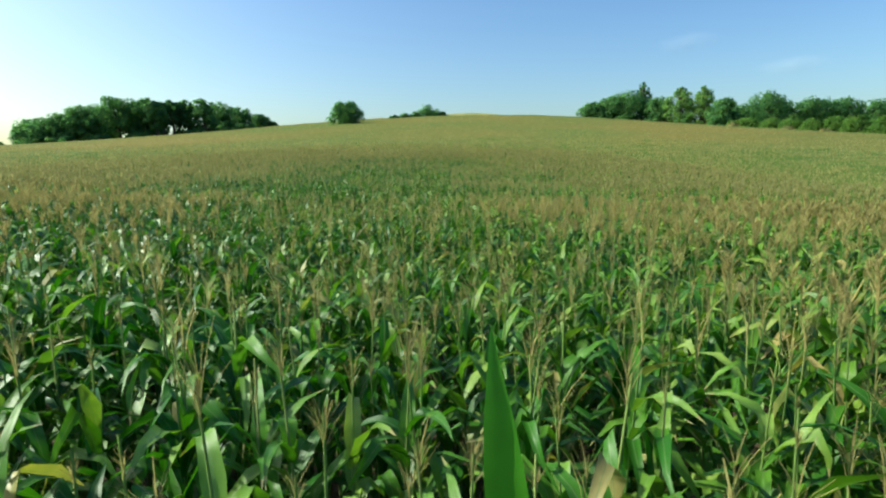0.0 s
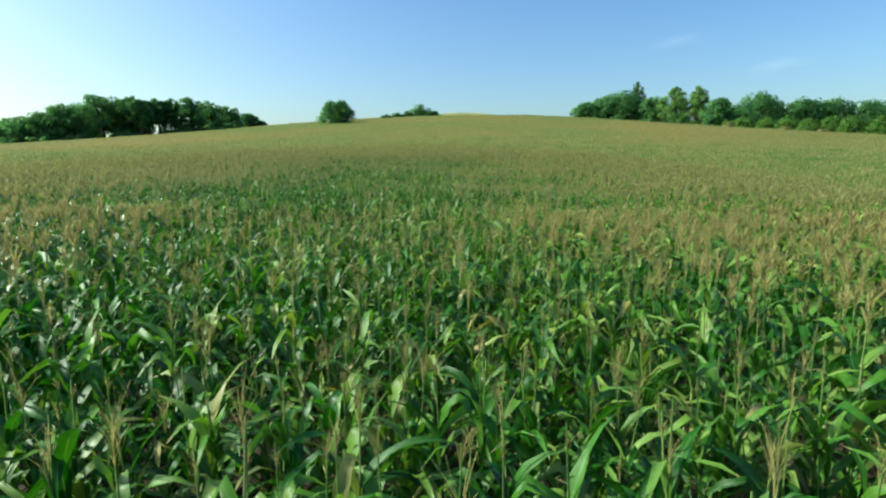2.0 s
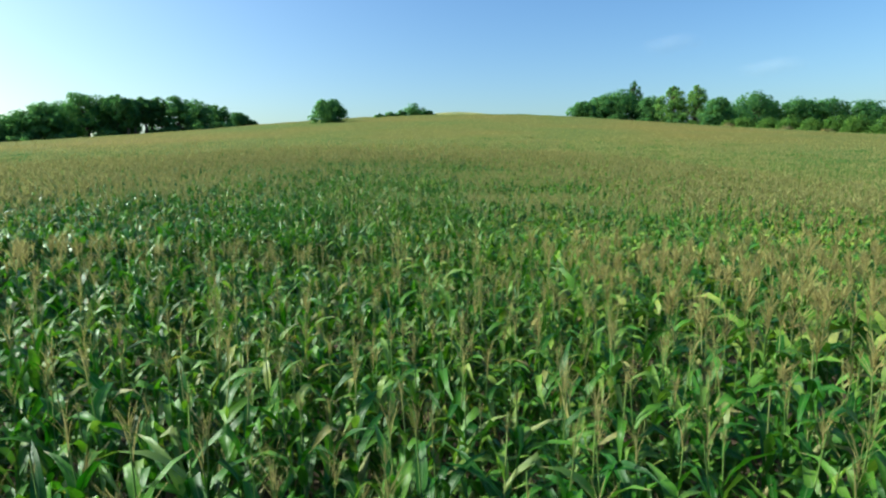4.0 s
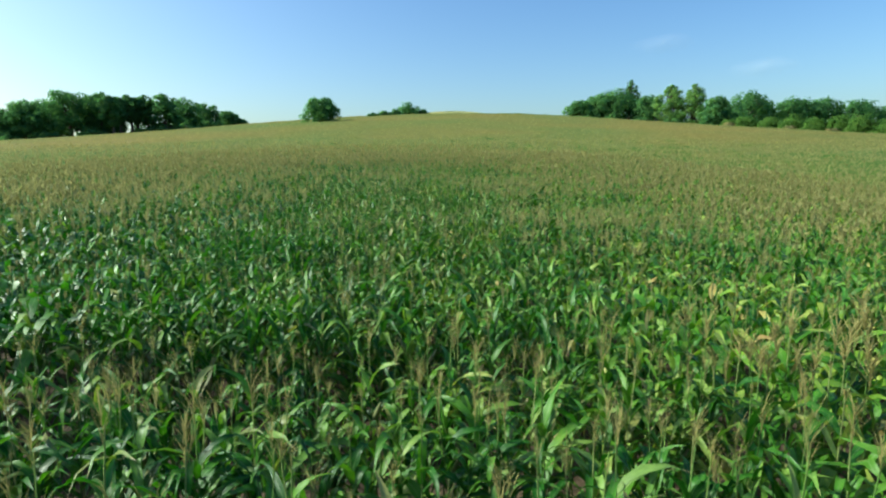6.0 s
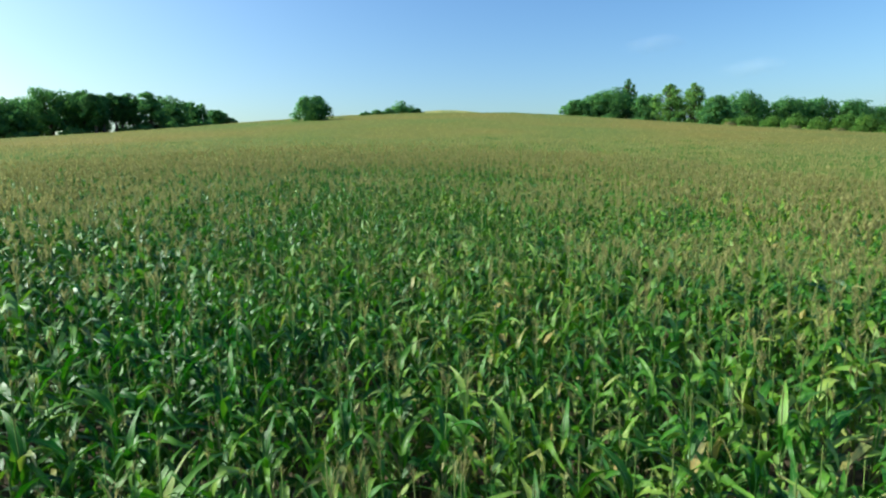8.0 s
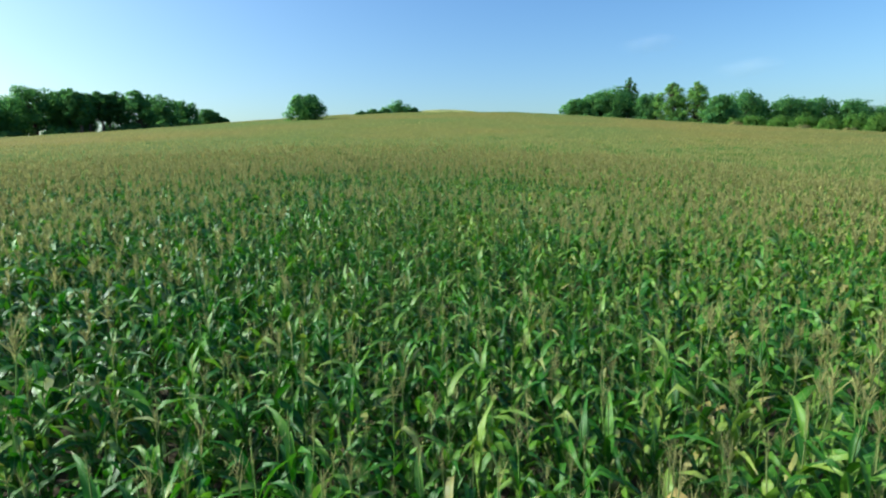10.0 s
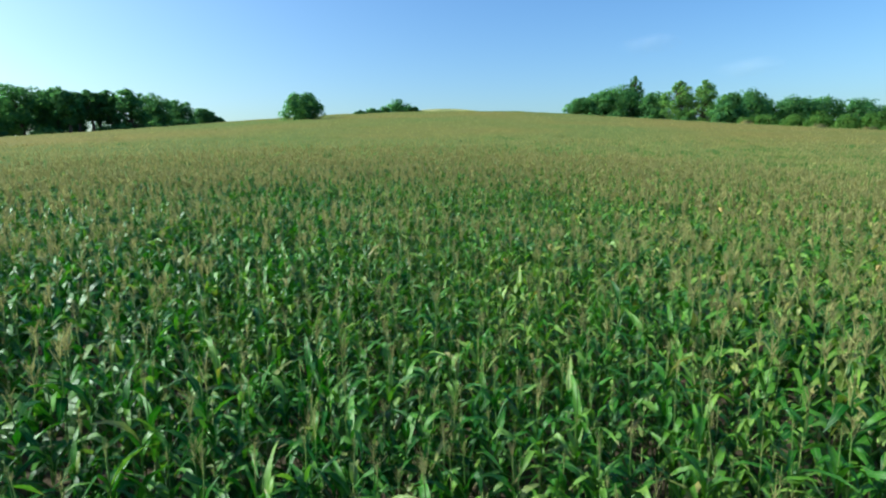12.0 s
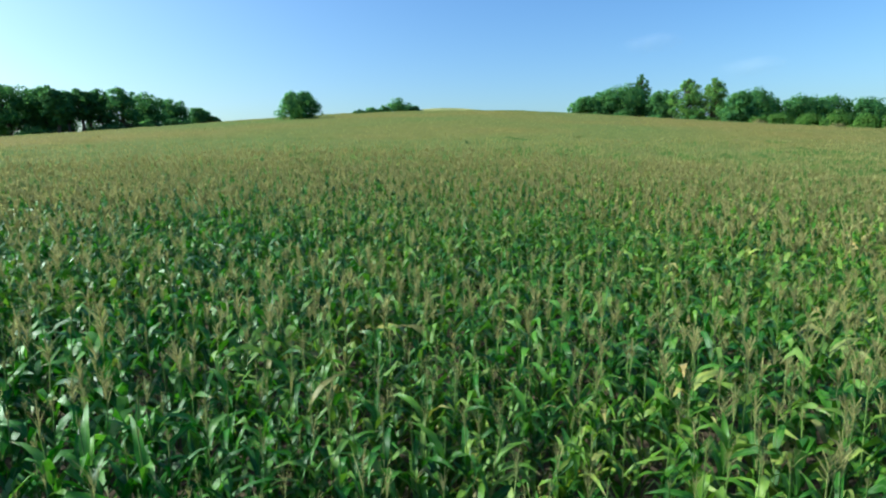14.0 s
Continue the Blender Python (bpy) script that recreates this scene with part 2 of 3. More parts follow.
# ---- maize ----
class Shape:
    """Collects quads with a material index and leaf coordinates."""

    def __init__(self):
        self.v, self.q, self.m, self.uv, self.n = [], [], [], [], 0

    def add(self, v, q, m, uv=None):
        self.v.append(v)
        self.q.append(np.asarray(q) + self.n)
        self.m.append(np.full(len(q), m))
        self.uv.append(uv if uv is not None else np.full((len(v), 2), 0.25))
        self.n += len(v)

    def arrays(self):
        return np.concatenate(self.v), np.concatenate(self.q), np.concatenate(self.m), np.concatenate(self.uv)


def blade(rng, base, az, lift, length, width, droop, segs, fold, upright=False):
    """One leaf: a ribbon that rises from the stalk, arches or breaks over and tapers; fold: with a keel along its middle."""
    t = np.linspace(0, 1, segs + 1)
    fine = np.linspace(0, 1, 33)
    ang = lift - droop * fine ** 1.4
    snapped = rng.random() < 0.6 and not upright
    if snapped:  # broken over, with a hanging tip
        crease = rng.uniform(0.25, 0.62)
        ang = lift + 0.1 - 0.35 * fine - (lift + rng.uniform(0.55, 1.35)) / (1 + np.exp(-(fine - crease) * 28))
        rise = max(1, round(segs * 0.45))
        t = np.concatenate([np.linspace(0, crease, rise + 1), np.linspace(crease, 1, segs - rise + 1)[1:]])
    dr, dz = np.cos(ang), np.sin(ang)
    r = np.concatenate([[0], np.cumsum((dr[1:] + dr[:-1]) / 2)]) / 32 * length
    z = np.concatenate([[0], np.cumsum((dz[1:] + dz[:-1]) / 2)]) / 32 * length
    r, z, a = np.interp(t, fine, r), np.interp(t, fine, z), np.interp(t, fine, ang)
    w = width * 0.5 * np.clip(np.minimum(0.45 + 3.0 * t, 1), 0, 1) * np.clip(1 - t ** 2.2, 0.03, 1)
    swing = 0.40 * rng.uniform(-1, 1) * t ** 2 * length
    twist = rng.uniform(-1.0, 1.0) * t + (rng.uniform(-1.5, 1.5) * np.clip((t - 0.3) / 0.5, 0, 1) if snapped else 0)
    if upright:
        swing, twist = 0 * t, 0.5 * t
    wave = (0.10 if upright else 0.24) * w * np.sin(t * rng.uniform(9, 18) + rng.uniform(0, 6))
    out = np.array([math.cos(az), math.sin(az), 0])
    side = np.array([-math.sin(az), math.cos(az), 0])
    mid = base + r[:, None] * out + (z[:, None] * np.array([0, 0, 1])) + swing[:, None] * side
    nrm = -np.sin(a)[:, None] * out + np.cos(a)[:, None] * np.array([0, 0, 1])
    across = np.cos(twist)[:, None] * side + np.sin(twist)[:, None] * nrm
    keel = 0.35 * w if fold else 0 * w
    left = mid - w[:, None] * across + (keel + wave)[:, None] * nrm
    right = mid + w[:, None] * across + (keel - wave)[:, None] * nrm
    k = segs + 1
    i = np.arange(segs)
    if fold:
        v = np.concatenate([left, mid, right])
        q = np.concatenate([np.stack([i, i + k, i + k + 1, i + 1], 1), np.stack([i + k, i + 2 * k, i + 2 * k + 1, i + k + 1], 1)])
        uv = np.stack([np.repeat([0.0, 0.5, 1.0], k), np.tile(t, 3)], 1)
    else:
        v = np.concatenate([left, right])
        q = np.stack([i, i + k, i + k + 1, i + 1], 1)
        uv = np.stack([np.repeat([0.0, 1.0], k), np.tile(t, 2)], 1)
    return v, q, uv


def tube(points, radii, sides, turn=0.0):
    p = np.asarray(points, float)
    a = np.arange(sides) * 2 * math.pi / sides + turn
    d = p[-1] - p[0]
    d = d / np.linalg.norm(d)
    u = np.cross(d, [0.3, 0.9, 0.1] if abs(d[1]) < 0.8 else [1, 0, 0])
    u /= np.linalg.norm(u)
    w = np.cross(d, u)
    ring = np.cos(a)[:, None] * u + np.sin(a)[:, None] * w
    v = (p[:, None, :] + np.asarray(radii)[:, None, None] * ring).reshape(-1, 3)
    i = np.arange(sides)
    q = [np.stack([s * sides + i, s * sides + (i + 1) % sides, (s + 1) * sides + (i + 1) % sides, (s + 1) * sides + i], 1) for s in range(len(p) - 1)]
    return v, np.concatenate(q)


def sprig(base, az, lift, length, width, segs, turn, bend=0.32):
    """One flat branch of a tassel."""
    t = np.linspace(0, 1, segs + 1)
    a = lift - bend * t
    r, z = np.cumsum(np.cos(a)) * length / (segs + 1), np.cumsum(np.sin(a)) * length / (segs + 1)
    r, z = r - r[0], z - z[0]
    out = np.array([math.cos(az), math.sin(az), 0])
    p = base + r[:, None] * out + z[:, None] * np.array([0, 0, 1])
    w = np.array([-math.sin(az) * math.cos(turn), math.cos(az) * math.cos(turn), math.sin(turn)]) * width / 2
    taper = np.linspace(1, 0.5, segs + 1)[:, None]
    i = np.arange(segs)
    k = segs + 1
    return np.concatenate([p - w * taper, p + w * taper]), np.stack([i, i + k, i + k + 1, i + 1], 1)


# lowest leaf, leaves, blade steps, keel, tassel branches, branch steps, stalk sides, breadth
DETAIL = [(0.45, 13, 8, True, 22, 4, 6, 0.95), (0.7, 13, 4, True, 18, 2, 3, 1.1), (0.95, 8, 3, False, 20, 1, 3, 1.7),
          (1.1, 5, 2, False, 13, 1, 0, 5.2), (1.3, 0, 2, False, 5, 1, 0, 4.6),
          (1.1, 4, 2, False, 2, 1, 0, 3.2)]


def maize_parts(seed, level, tassel=1.0, plume=1.0):
    """Stalk, leaves, ear and tassel of one plant, as (kind, vertices, quads, leaf coordinates)."""
    rng = np.random.default_rng(seed)
    low, leaves, steps, fold, twigs, twig_steps, sides, fat = DETAIL[level]
    twigs = round(twigs * plume)
    height = 2.0
    parts = []
    lean = rng.normal(0, 0.055, 2)

    def stem(z):
        return np.array([lean[0] * z, lean[1] * z, z])

    if sides:
        zs = np.linspace(0 if level < 2 else 0.7, height + 0.12, 6 if level == 0 else 3)
        v, q = tube([stem(z) for z in zs], np.interp(zs, [0, height], [0.012, 0.0042]) * min(fat, 1.3), sides)
        parts.append((1, v, q, None))
    plane = rng.uniform(0, math.pi)
    for k in range(leaves):
        f = (k + rng.uniform(-0.2, 0.2)) / max(1, leaves - 1)
        f = min(1, max(0, f))
        z = low + (height - (0.27 if level < 3 else 0.42) - low) * f ** 0.75
        az = plane + math.pi * k + rng.normal(0, 0.5)
        length = (0.72 - 0.26 * f ** 1.5) * rng.uniform(0.7, 1.15)
        width = (0.086 - 0.012 * f) * rng.uniform(0.85, 1.15) * (0.96 if level < 2 else 1.4)
        lift = radians(rng.uniform(38, 74) + 6 * f)
        droop = radians(rng.uniform(85, 165) - 25 * f)
        v, q, uv = blade(rng, stem(z), az, lift, length, width, droop, steps, fold)
        parts.append((0, v, q, uv))
    if level < 2:  # a husked ear in a leaf's joint
        z, az, tilt = rng.uniform(1.0, 1.3), rng.uniform(0, 2 * math.pi), rng.uniform(0.35, 0.6)
        way = np.array([math.cos(az) * math.sin(tilt), math.sin(az) * math.sin(tilt), math.cos(tilt)])
        along = np.array([0.0, 0.05, 0.14, 0.22, 0.27])
        v, q = tube(stem(z) + along[:, None] * way, [0.010, 0.024, 0.027, 0.017, 0.004], 6 if level == 0 else 4)
        parts.append((3, v, q, None))
    top = stem(height - 0.02)
    gain = rng.uniform(0.85, 1.2) * tassel * (1.0 if level < 2 else 1.18)
    sv, sq, n = [], [], 0
    for k in range(twigs):
        if k == 0:
            v, q = sprig(top, rng.uniform(0, 6.3), radians(87), 0.36 * gain, 0.011 * fat, twig_steps, rng.uniform(0, 3))
        else:
            b = top + np.array([0, 0, (0.04 + 0.16 * k / twigs) * gain])
            v, q = sprig(b, rng.uniform(0, 6.3), radians(rng.uniform(66, 89)), rng.uniform(0.16, 0.32) * gain, 0.0085 * (fat if level > 1 else 0.48 * fat), twig_steps, rng.uniform(0, 3))
        sv.append(v)
        sq.append(q + n)
        n += len(v)
    parts.append((2, np.concatenate(sv), np.concatenate(sq), None))
    return parts


def crop_rows():
    """Where the plants stand: rows across the slope, with one wheel track left open."""
    rng = np.random.default_rng(11)
    xs, ys = [], []
    y = 4.4
    while y < 287:
        far = max(0.0, y - 75)
        step = 0.16 if y < 75 else 0.28 + far * 0.0085
        x = np.arange(-9 - 0.75 * max(0, y - 5), 6 + 0.9 * max(0, y - 5), step)
        xs.append(x + rng.normal(0, 0.035, len(x)) + rng.uniform(0, step))
        ys.append(np.full(len(x), y) + rng.normal(0, 0.06, len(x)))
        y += 0.75 if y < 75 else 0.8 + far * 0.0045
    # the rows go on beside and behind it, more loosely far out
    for lane in np.arange(-24, 90, 0.75):
        gx = np.arange(-150, 122, 0.42)
        gx = gx + rng.normal(0, 0.08, gx.size)
        gy = lane + rng.normal(0, 0.06, gx.size)
        beside = (gx < -9.05 - 0.75 * np.maximum(0, gy - 5)) | (gx > 6.05 + 0.9 * np.maximum(0, gy - 5)) | (gy < 4.0)
        beside &= ((np.abs(gx) < 34) & (lane > -12)) | (rng.random(gx.size) < 0.12)
        xs.append(gx[beside])
        ys.append(gy[beside])
    x, y = np.concatenate(xs), np.concatenate(ys)
    track = np.abs(y - 24.75 - 0.02 * x) < np.interp(x, [-2.5, -1.5, 0.5, 0.6, 5, 5.1], [0.54, 0.48, 0.40, 0, 0, 0.40])
    keep = in_field(x, y) & ~track & (rng.random(len(x)) > 0.05)
    return x[keep], y[keep]


def flight_line(y):
    return np.interp(y, [5, 14, 21, 31, 45], [0.45, -0.25, -1.35, -1.68, -1.1])


def build_maize():
    rng = np.random.default_rng(5)
    x, y = crop_rows()
    n = len(x)
    # nearest view of each plant: those beside the line are passed at an angle
    aside = np.abs(x - flight_line(y))
    near = np.hypot(1.6 * aside, np.maximum(y - 44, 0))
    single = (aside < 0.47) & (y > 5.9) & (y < 46)
    outer = (x < -9.05 - 0.75 * np.maximum(0, y - 5)) | (x > 6.05 + 0.9 * np.maximum(0, y - 5)) | (y < 4)
    level = np.select([outer, near < 5.7, near < 17, near < 44], [5, 1, 2, 3], 4)
    thin = (level == 4) & (y > 100) & (rng.random(n) < 0.68) | (level == 3) & (rng.random(n) < 0.26) | (level == 4) & (y < 75) & (rng.random(n) < 0.5)
    x, y, near, single, level = x[~thin], y[~thin], near[~thin], single[~thin], level[~thin]
    n = len(x)
    z = land(x, y)
    turn, size = rng.uniform(0, 2 * math.pi, n), rng.normal(1.0, 0.05, n)
    swell = np.array([noise.noise((a * 0.09, b * 0.16, 0.3)) for a, b in zip(x, y)])
    size += 0.05 * swell + 0.13 * np.exp(-((y - 6.5) / 4.0) ** 2)  # the first rows stand taller
    strip = (y > 18.2) & (y < 24.3) & (x > -2.5 + rng.normal(0, 1.0, n))  # well-flowered rows before the wheel track
    size += 0.05 * ((y > 25.0) & (y < 27.0)) - 0.07 * ((y > 22.5) & (y < 24.4) & (x < -1.0))
    # a few plants in places have hardly flowered
    young = (swell + rng.normal(0, 0.2, n) < -0.2 + 0.5 * np.exp(-((y - 4) / 9) ** 2)) & (level < 3)
    young |= (y > 25.2) & (y < 32.5) & (x > -9) & (rng.random(n) < np.where(y < 29, 0.9, 0.6))
    young |= (y < 14) & (level == 1) & (rng.random(n) < 0.25)
    young |= (y > 33.5) & (near < 20) & (rng.random(n) < np.where(level == 1, 0.45, 0.05))
    young |= (y > 8) & (y < 19) & (near < 9) & (rng.random(n) < 0.25)
    young |= (x < flight_line(y) - 2.5 + rng.normal(0, 1.0, n)) & (near < np.where(y < 16, 24, 11)) & ((y > 26) | (y < 16)) & (rng.random(n) < 0.65)
    young &= ~(strip & (rng.random(n) < 0.9))
    kinds = 16
    kind_of = np.where(young, rng.integers(9, 12, n), np.where(rng.random(n) < np.where(strip, 0.8, np.where((y > 8) & (y < 25), 0.45, 0.0)), rng.integers(12, kinds, n), rng.integers(0, 9, n)))
    out = Shape()
    for lv in (1, 2, 3, 4, 5):
        for kind in range(kinds):
            sel = np.where((level == lv) & ~single & (kind_of == kind))[0]
            if not len(sel):
                continue
            sh = Shape()
            for m, v, q, uv in maize_parts(100 * lv + kind, lv, 0.28 if 9 <= kind < 12 else 1.0, 1.0 if kind < 12 else 1.5 if lv > 1 else 1.25):
                sh.add(v, q, m, uv)
            v, q, m, uv = sh.arrays()
            grow = np.maximum(1.0, 1 + (np.hypot(x[sel], y[sel] - 30) - 60) / 90) if lv == 4 else np.ones(len(sel))
            c, s, k = np.cos(turn[sel])[:, None], np.sin(turn[sel])[:, None], size[sel][:, None]
            wide = k * grow[:, None]
            vx = x[sel][:, None] + (c * v[:, 0] - s * v[:, 1]) * wide
            vy = y[sel][:, None] + (s * v[:, 0] + c * v[:, 1]) * wide
            vz = z[sel][:, None] + v[:, 2] * k
            allv = np.stack([vx, vy, vz], -1).reshape(-1, 3)
            allq = (q[None] + (np.arange(len(sel)) * len(v))[:, None, None]).reshape(-1, 4)
            out.v.append(allv)
            out.q.append(allq + out.n)
            out.m.append(np.tile(m, len(sel)))
            out.uv.append(np.tile(uv, (len(sel), 1)))
            out.n += len(allv)
    # the closed leaf layer under the tops of the far crop
    gx, gy = spread([(-190, 3.0), (-40, 1.2), (40, 3.0), (190, 1)]), spread([(-30, 1.2), (80, 2.0), (288, 1)])
    ax, ay = np.meshgrid(gx, gy)
    ax, ay = ax + rng.normal(0, 0.3, ax.shape), ay + rng.normal(0, 0.2, ax.shape)
    aside = np.abs(ax - flight_line(ay))
    off = np.hypot(1.6 * aside, np.maximum(ay - 44, 0))
    outside = np.maximum(np.maximum(-9 - 0.75 * np.maximum(0, ay - 5) - ax, ax - 6 - 0.9 * np.maximum(0, ay - 5)), 4.0 - ay)
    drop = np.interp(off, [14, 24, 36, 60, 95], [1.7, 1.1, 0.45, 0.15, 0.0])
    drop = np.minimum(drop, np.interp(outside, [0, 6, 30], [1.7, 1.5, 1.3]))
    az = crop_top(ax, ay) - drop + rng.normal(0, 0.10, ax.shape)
    v = np.stack([ax, ay, az], -1).reshape(-1, 3)
    r, cc = ax.shape
    i = (np.arange(r - 1)[:, None] * cc + np.arange(cc - 1)).ravel()
    q = np.stack([i, i + 1, i + cc + 1, i + cc], 1)
    mid = v[q].mean(1)
    q = q[in_field(mid[:, 0], mid[:, 1]) & ((off.ravel()[q].min(1) > 14) | (outside.ravel()[q].min(1) > 0)) & (np.abs(mid[:, 1] - 24.75 - 0.02 * mid[:, 0]) > 1.3)]
    mid = v[q].mean(1)
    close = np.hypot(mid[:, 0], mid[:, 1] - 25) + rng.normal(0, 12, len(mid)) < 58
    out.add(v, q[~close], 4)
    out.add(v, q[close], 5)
    v, q, m, uv = out.arrays()
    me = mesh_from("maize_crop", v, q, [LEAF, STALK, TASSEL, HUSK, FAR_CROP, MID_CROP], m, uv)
    tagged(new("maize_crop", me), "dense green maize with tan tassels covering the hillside", "maize", kind="stuff")
    # the plants under the flight line, one by one
    sorts = []
    for k in range(10):
        made = []
        for m, v, q, uv in maize_parts(900 + k, 0, 0.85 if k % 3 == 0 else 0.5):
            name = ("leaf", "stalk", "tassel", "ear")[m]
            made.append((name, mesh_from(name, v, q, [(LEAF, STALK, TASSEL, HUSK)[m]], None, uv)))
        sorts.append(made)
    for j in np.where(single)[0]:
        plant = new("maize_plant")
        plant.matrix_world = pose(x[j], y[j], z[j], 0, 0, math.degrees(turn[j])) @ Matrix.Diagonal((size[j], size[j], size[j], 1))
        for name, me in sorts[int(j) % 10]:
            new(name, me).parent = plant
        tagged(plant, "tall green maize plant with arching leaves and tan tassel", "maize plant", "maize plants under the flight line")
    v, q, uv = blade(np.random.default_rng(3), np.array([0.0, 0.0, 2.1]), radians(62), radians(89), 0.89, 0.150, radians(10), 8, True, True)
    v[:, 0] -= 0.16 * np.maximum(v[:, 2] - 2.3, 0) ** 1.1
    uv[:, 1] *= 0.85
    tall = new("maize_plant")
    tall.location = (0.72, 6.08, float(land(np.array(0.72), np.array(6.08))))
    for name, me in sorts[7]:
        if name != "tassel":
            new(name, me).parent = tall
    new("leaf", mesh_from("leaf", v, q, [FRESH], None, uv)).parent = tall
    tagged(tall, "maize plant with one upright bright green leaf, not in flower", "maize plant", "maize plants under the flight line")


build_maize()


# ---- trees ----
def part(name, me, parent, label=""):
    ob = new(name, me)
    ob.parent = parent
    return tagged(ob, label)


def build_tree(name, label, group, x, y, height, width, foliage_mat, seed, shape="round", bare=0.15, card=0.5, count=3000, category="tree", lumps=0, square=2.6):
    rng = np.random.default_rng(seed)
    z0 = float(land(np.array(x), np.array(y)))
    tree = new(name)
    tree.location = (x, y, z0)
    tagged(tree, label, category, group)
    ch, cz = height * (1 - bare), height * bare
    # boughs that fill the crown's outline, each made of smaller clumps of leaves
    boughs = lumps or {"round": 24, "spire": 75, "bush": 13}[shape]
    clumps, big = [], []
    for k in range(boughs):
        f = ((k + rng.uniform(0.1, 0.9)) / boughs) ** (1.0 if square < 5 else 0.62)  # a squarer crown is fuller above
        a = k * 2.4 + rng.uniform(-0.5, 0.5)
        if shape == "spire":  # feathery, full below and drawn out to a thin leader
            full = 0.5 * width * min(1.0, 0.6 + 2.0 * f) * (1.0 if f < 0.5 else max(0.10, 1 - ((f - 0.5) / 0.52) ** 1.7))
            rad = (0.045 * width + 0.20 * full) * rng.uniform(0.6, 1.2)
            d = max(0.0, full - 0.5 * rad) * math.sqrt(rng.uniform(0.05, 1.0))
            zc = cz + min(max(f * ch + rng.normal(0, 0.02 * ch), rad * 0.7), ch - rad * 0.9)
        else:
            rad = (0.27 if shape == "round" else 0.30) * min(width, 1.5 * ch) * rng.uniform(0.65, 1.2) * (12 / max(12, boughs)) ** 0.33
            up = 2 * f - 1 if shape == "round" else f
            edge = max(up, 0) if bare < 0.1 else abs(up)
            reach = math.sqrt(max(0.0, 1 - edge ** square)) * math.sqrt(rng.uniform(0.3, 1))
            d = max(0.0, 0.5 * width - 0.8 * rad) * reach
            half = 0.5 * ch if shape == "round" else ch
            zc = cz + (half if shape == "round" else 0) + up * (half - 0.85 * rad)
        centre = np.array([d * math.cos(a), d * math.sin(a), max(zc, 0.6 * rad)])
        for j in range(7):
            way = rng.normal(size=3) + np.array([0, 0, 0.35])
            way /= np.linalg.norm(way)
            small = rad * rng.uniform(0.32, 0.58)
            clumps.append((*(centre + way * (rad - 0.75 * small) * np.array([1.1, 1.1, 0.85])), small))
            big.append(centre)
    cl, big = np.array(clumps), np.array(big)
    cl[:, 2] = np.maximum(cl[:, 2], 0.4 * cl[:, 3])
    w = cl[:, 3] ** 1.8
    pick = rng.choice(len(cl), count, p=w / w.sum())
    d = rng.normal(size=(count, 3)) + np.array([0, 0, 0.2])
    d /= np.linalg.norm(d, axis=1)[:, None]
    rr = cl[pick, 3] * (0.72 + 0.36 * rng.random(count) ** (1.0 if shape != "spire" else 0.6))
    pos = cl[pick, :3] + d * rr[:, None] * np.array([1.1, 1.1, 0.9])
    pos[:, 2] = np.maximum(pos[:, 2], 0.1)
    nrm = d + 0.15 * rng.normal(size=(count, 3)) + np.array([0, 0, 0.2])
    nrm /= np.linalg.norm(nrm, axis=1)[:, None]
    u = np.cross(nrm, rng.normal(size=(count, 3)))
    u /= np.linalg.norm(u, axis=1)[:, None]
    v = np.cross(nrm, u)
    s = card * rng.uniform(0.5, 1.3, count)[:, None] * 0.5
    o = rng.uniform(0.6, 1.2, (count, 4, 1))
    quad = np.stack([pos - u * s * o[:, 0], pos - v * s * 0.7 * o[:, 1], pos + u * s * o[:, 2], pos + v * s * 0.7 * o[:, 3]], 1)
    crown = mesh_from("crown", quad.reshape(-1, 3), np.arange(count * 4).reshape(-1, 4), [foliage_mat])
    # leaves are lit as the clump and the crown that they belong to
    whole = pos - np.array([0, 0, cz + 0.4 * ch])
    whole /= np.linalg.norm(whole, axis=1)[:, None] + 1e-6
    bough = pos - big[pick]
    bough /= np.linalg.norm(bough, axis=1)[:, None] + 1e-6
    face = 0.32 * d + 0.45 * bough + 0.55 * whole + 0.08 * nrm
    face /= np.linalg.norm(face, axis=1)[:, None]
    crown.normals_split_custom_set_from_vertices(np.repeat(face, 4, axis=0))
    # trunk and limbs to the clumps
    sh = Shape()
    tr = 0.028 * height + 0.05
    top = cz + ch * 0.55
    bend = rng.normal(0, 0.02 * height, (4, 2))
    pts = np.array([[0, 0, -0.3], [bend[0, 0], bend[0, 1], top * 0.35], [bend[1, 0], bend[1, 1], top * 0.7], [bend[2, 0], bend[2, 1], top]])
    vv, qq = tube(pts, [tr * 1.4, tr, tr * 0.7, tr * 0.3], 8)
    sh.add(vv, qq, 0)
    for k in range(0, len(cl), 4):
        base = pts[1] + (pts[3] - pts[1]) * min(1, max(0, (cl[k, 2] - pts[1, 2]) / max(0.1, top - pts[1, 2]))) * 0.8
        mid = (base + cl[k, :3]) / 2 + np.array([0, 0, 0.06 * height])
        vv, qq = tube([base, mid, cl[k, :3]], [tr * 0.4, tr * 0.25, tr * 0.1], 5)
        sh.add(vv, qq, 0)
    vv, qq, mm, _ = sh.arrays()
    part("trunk", mesh_from("trunk", vv, qq, [BARK]), tree)
    part("crown", crown, tree)
    return tree


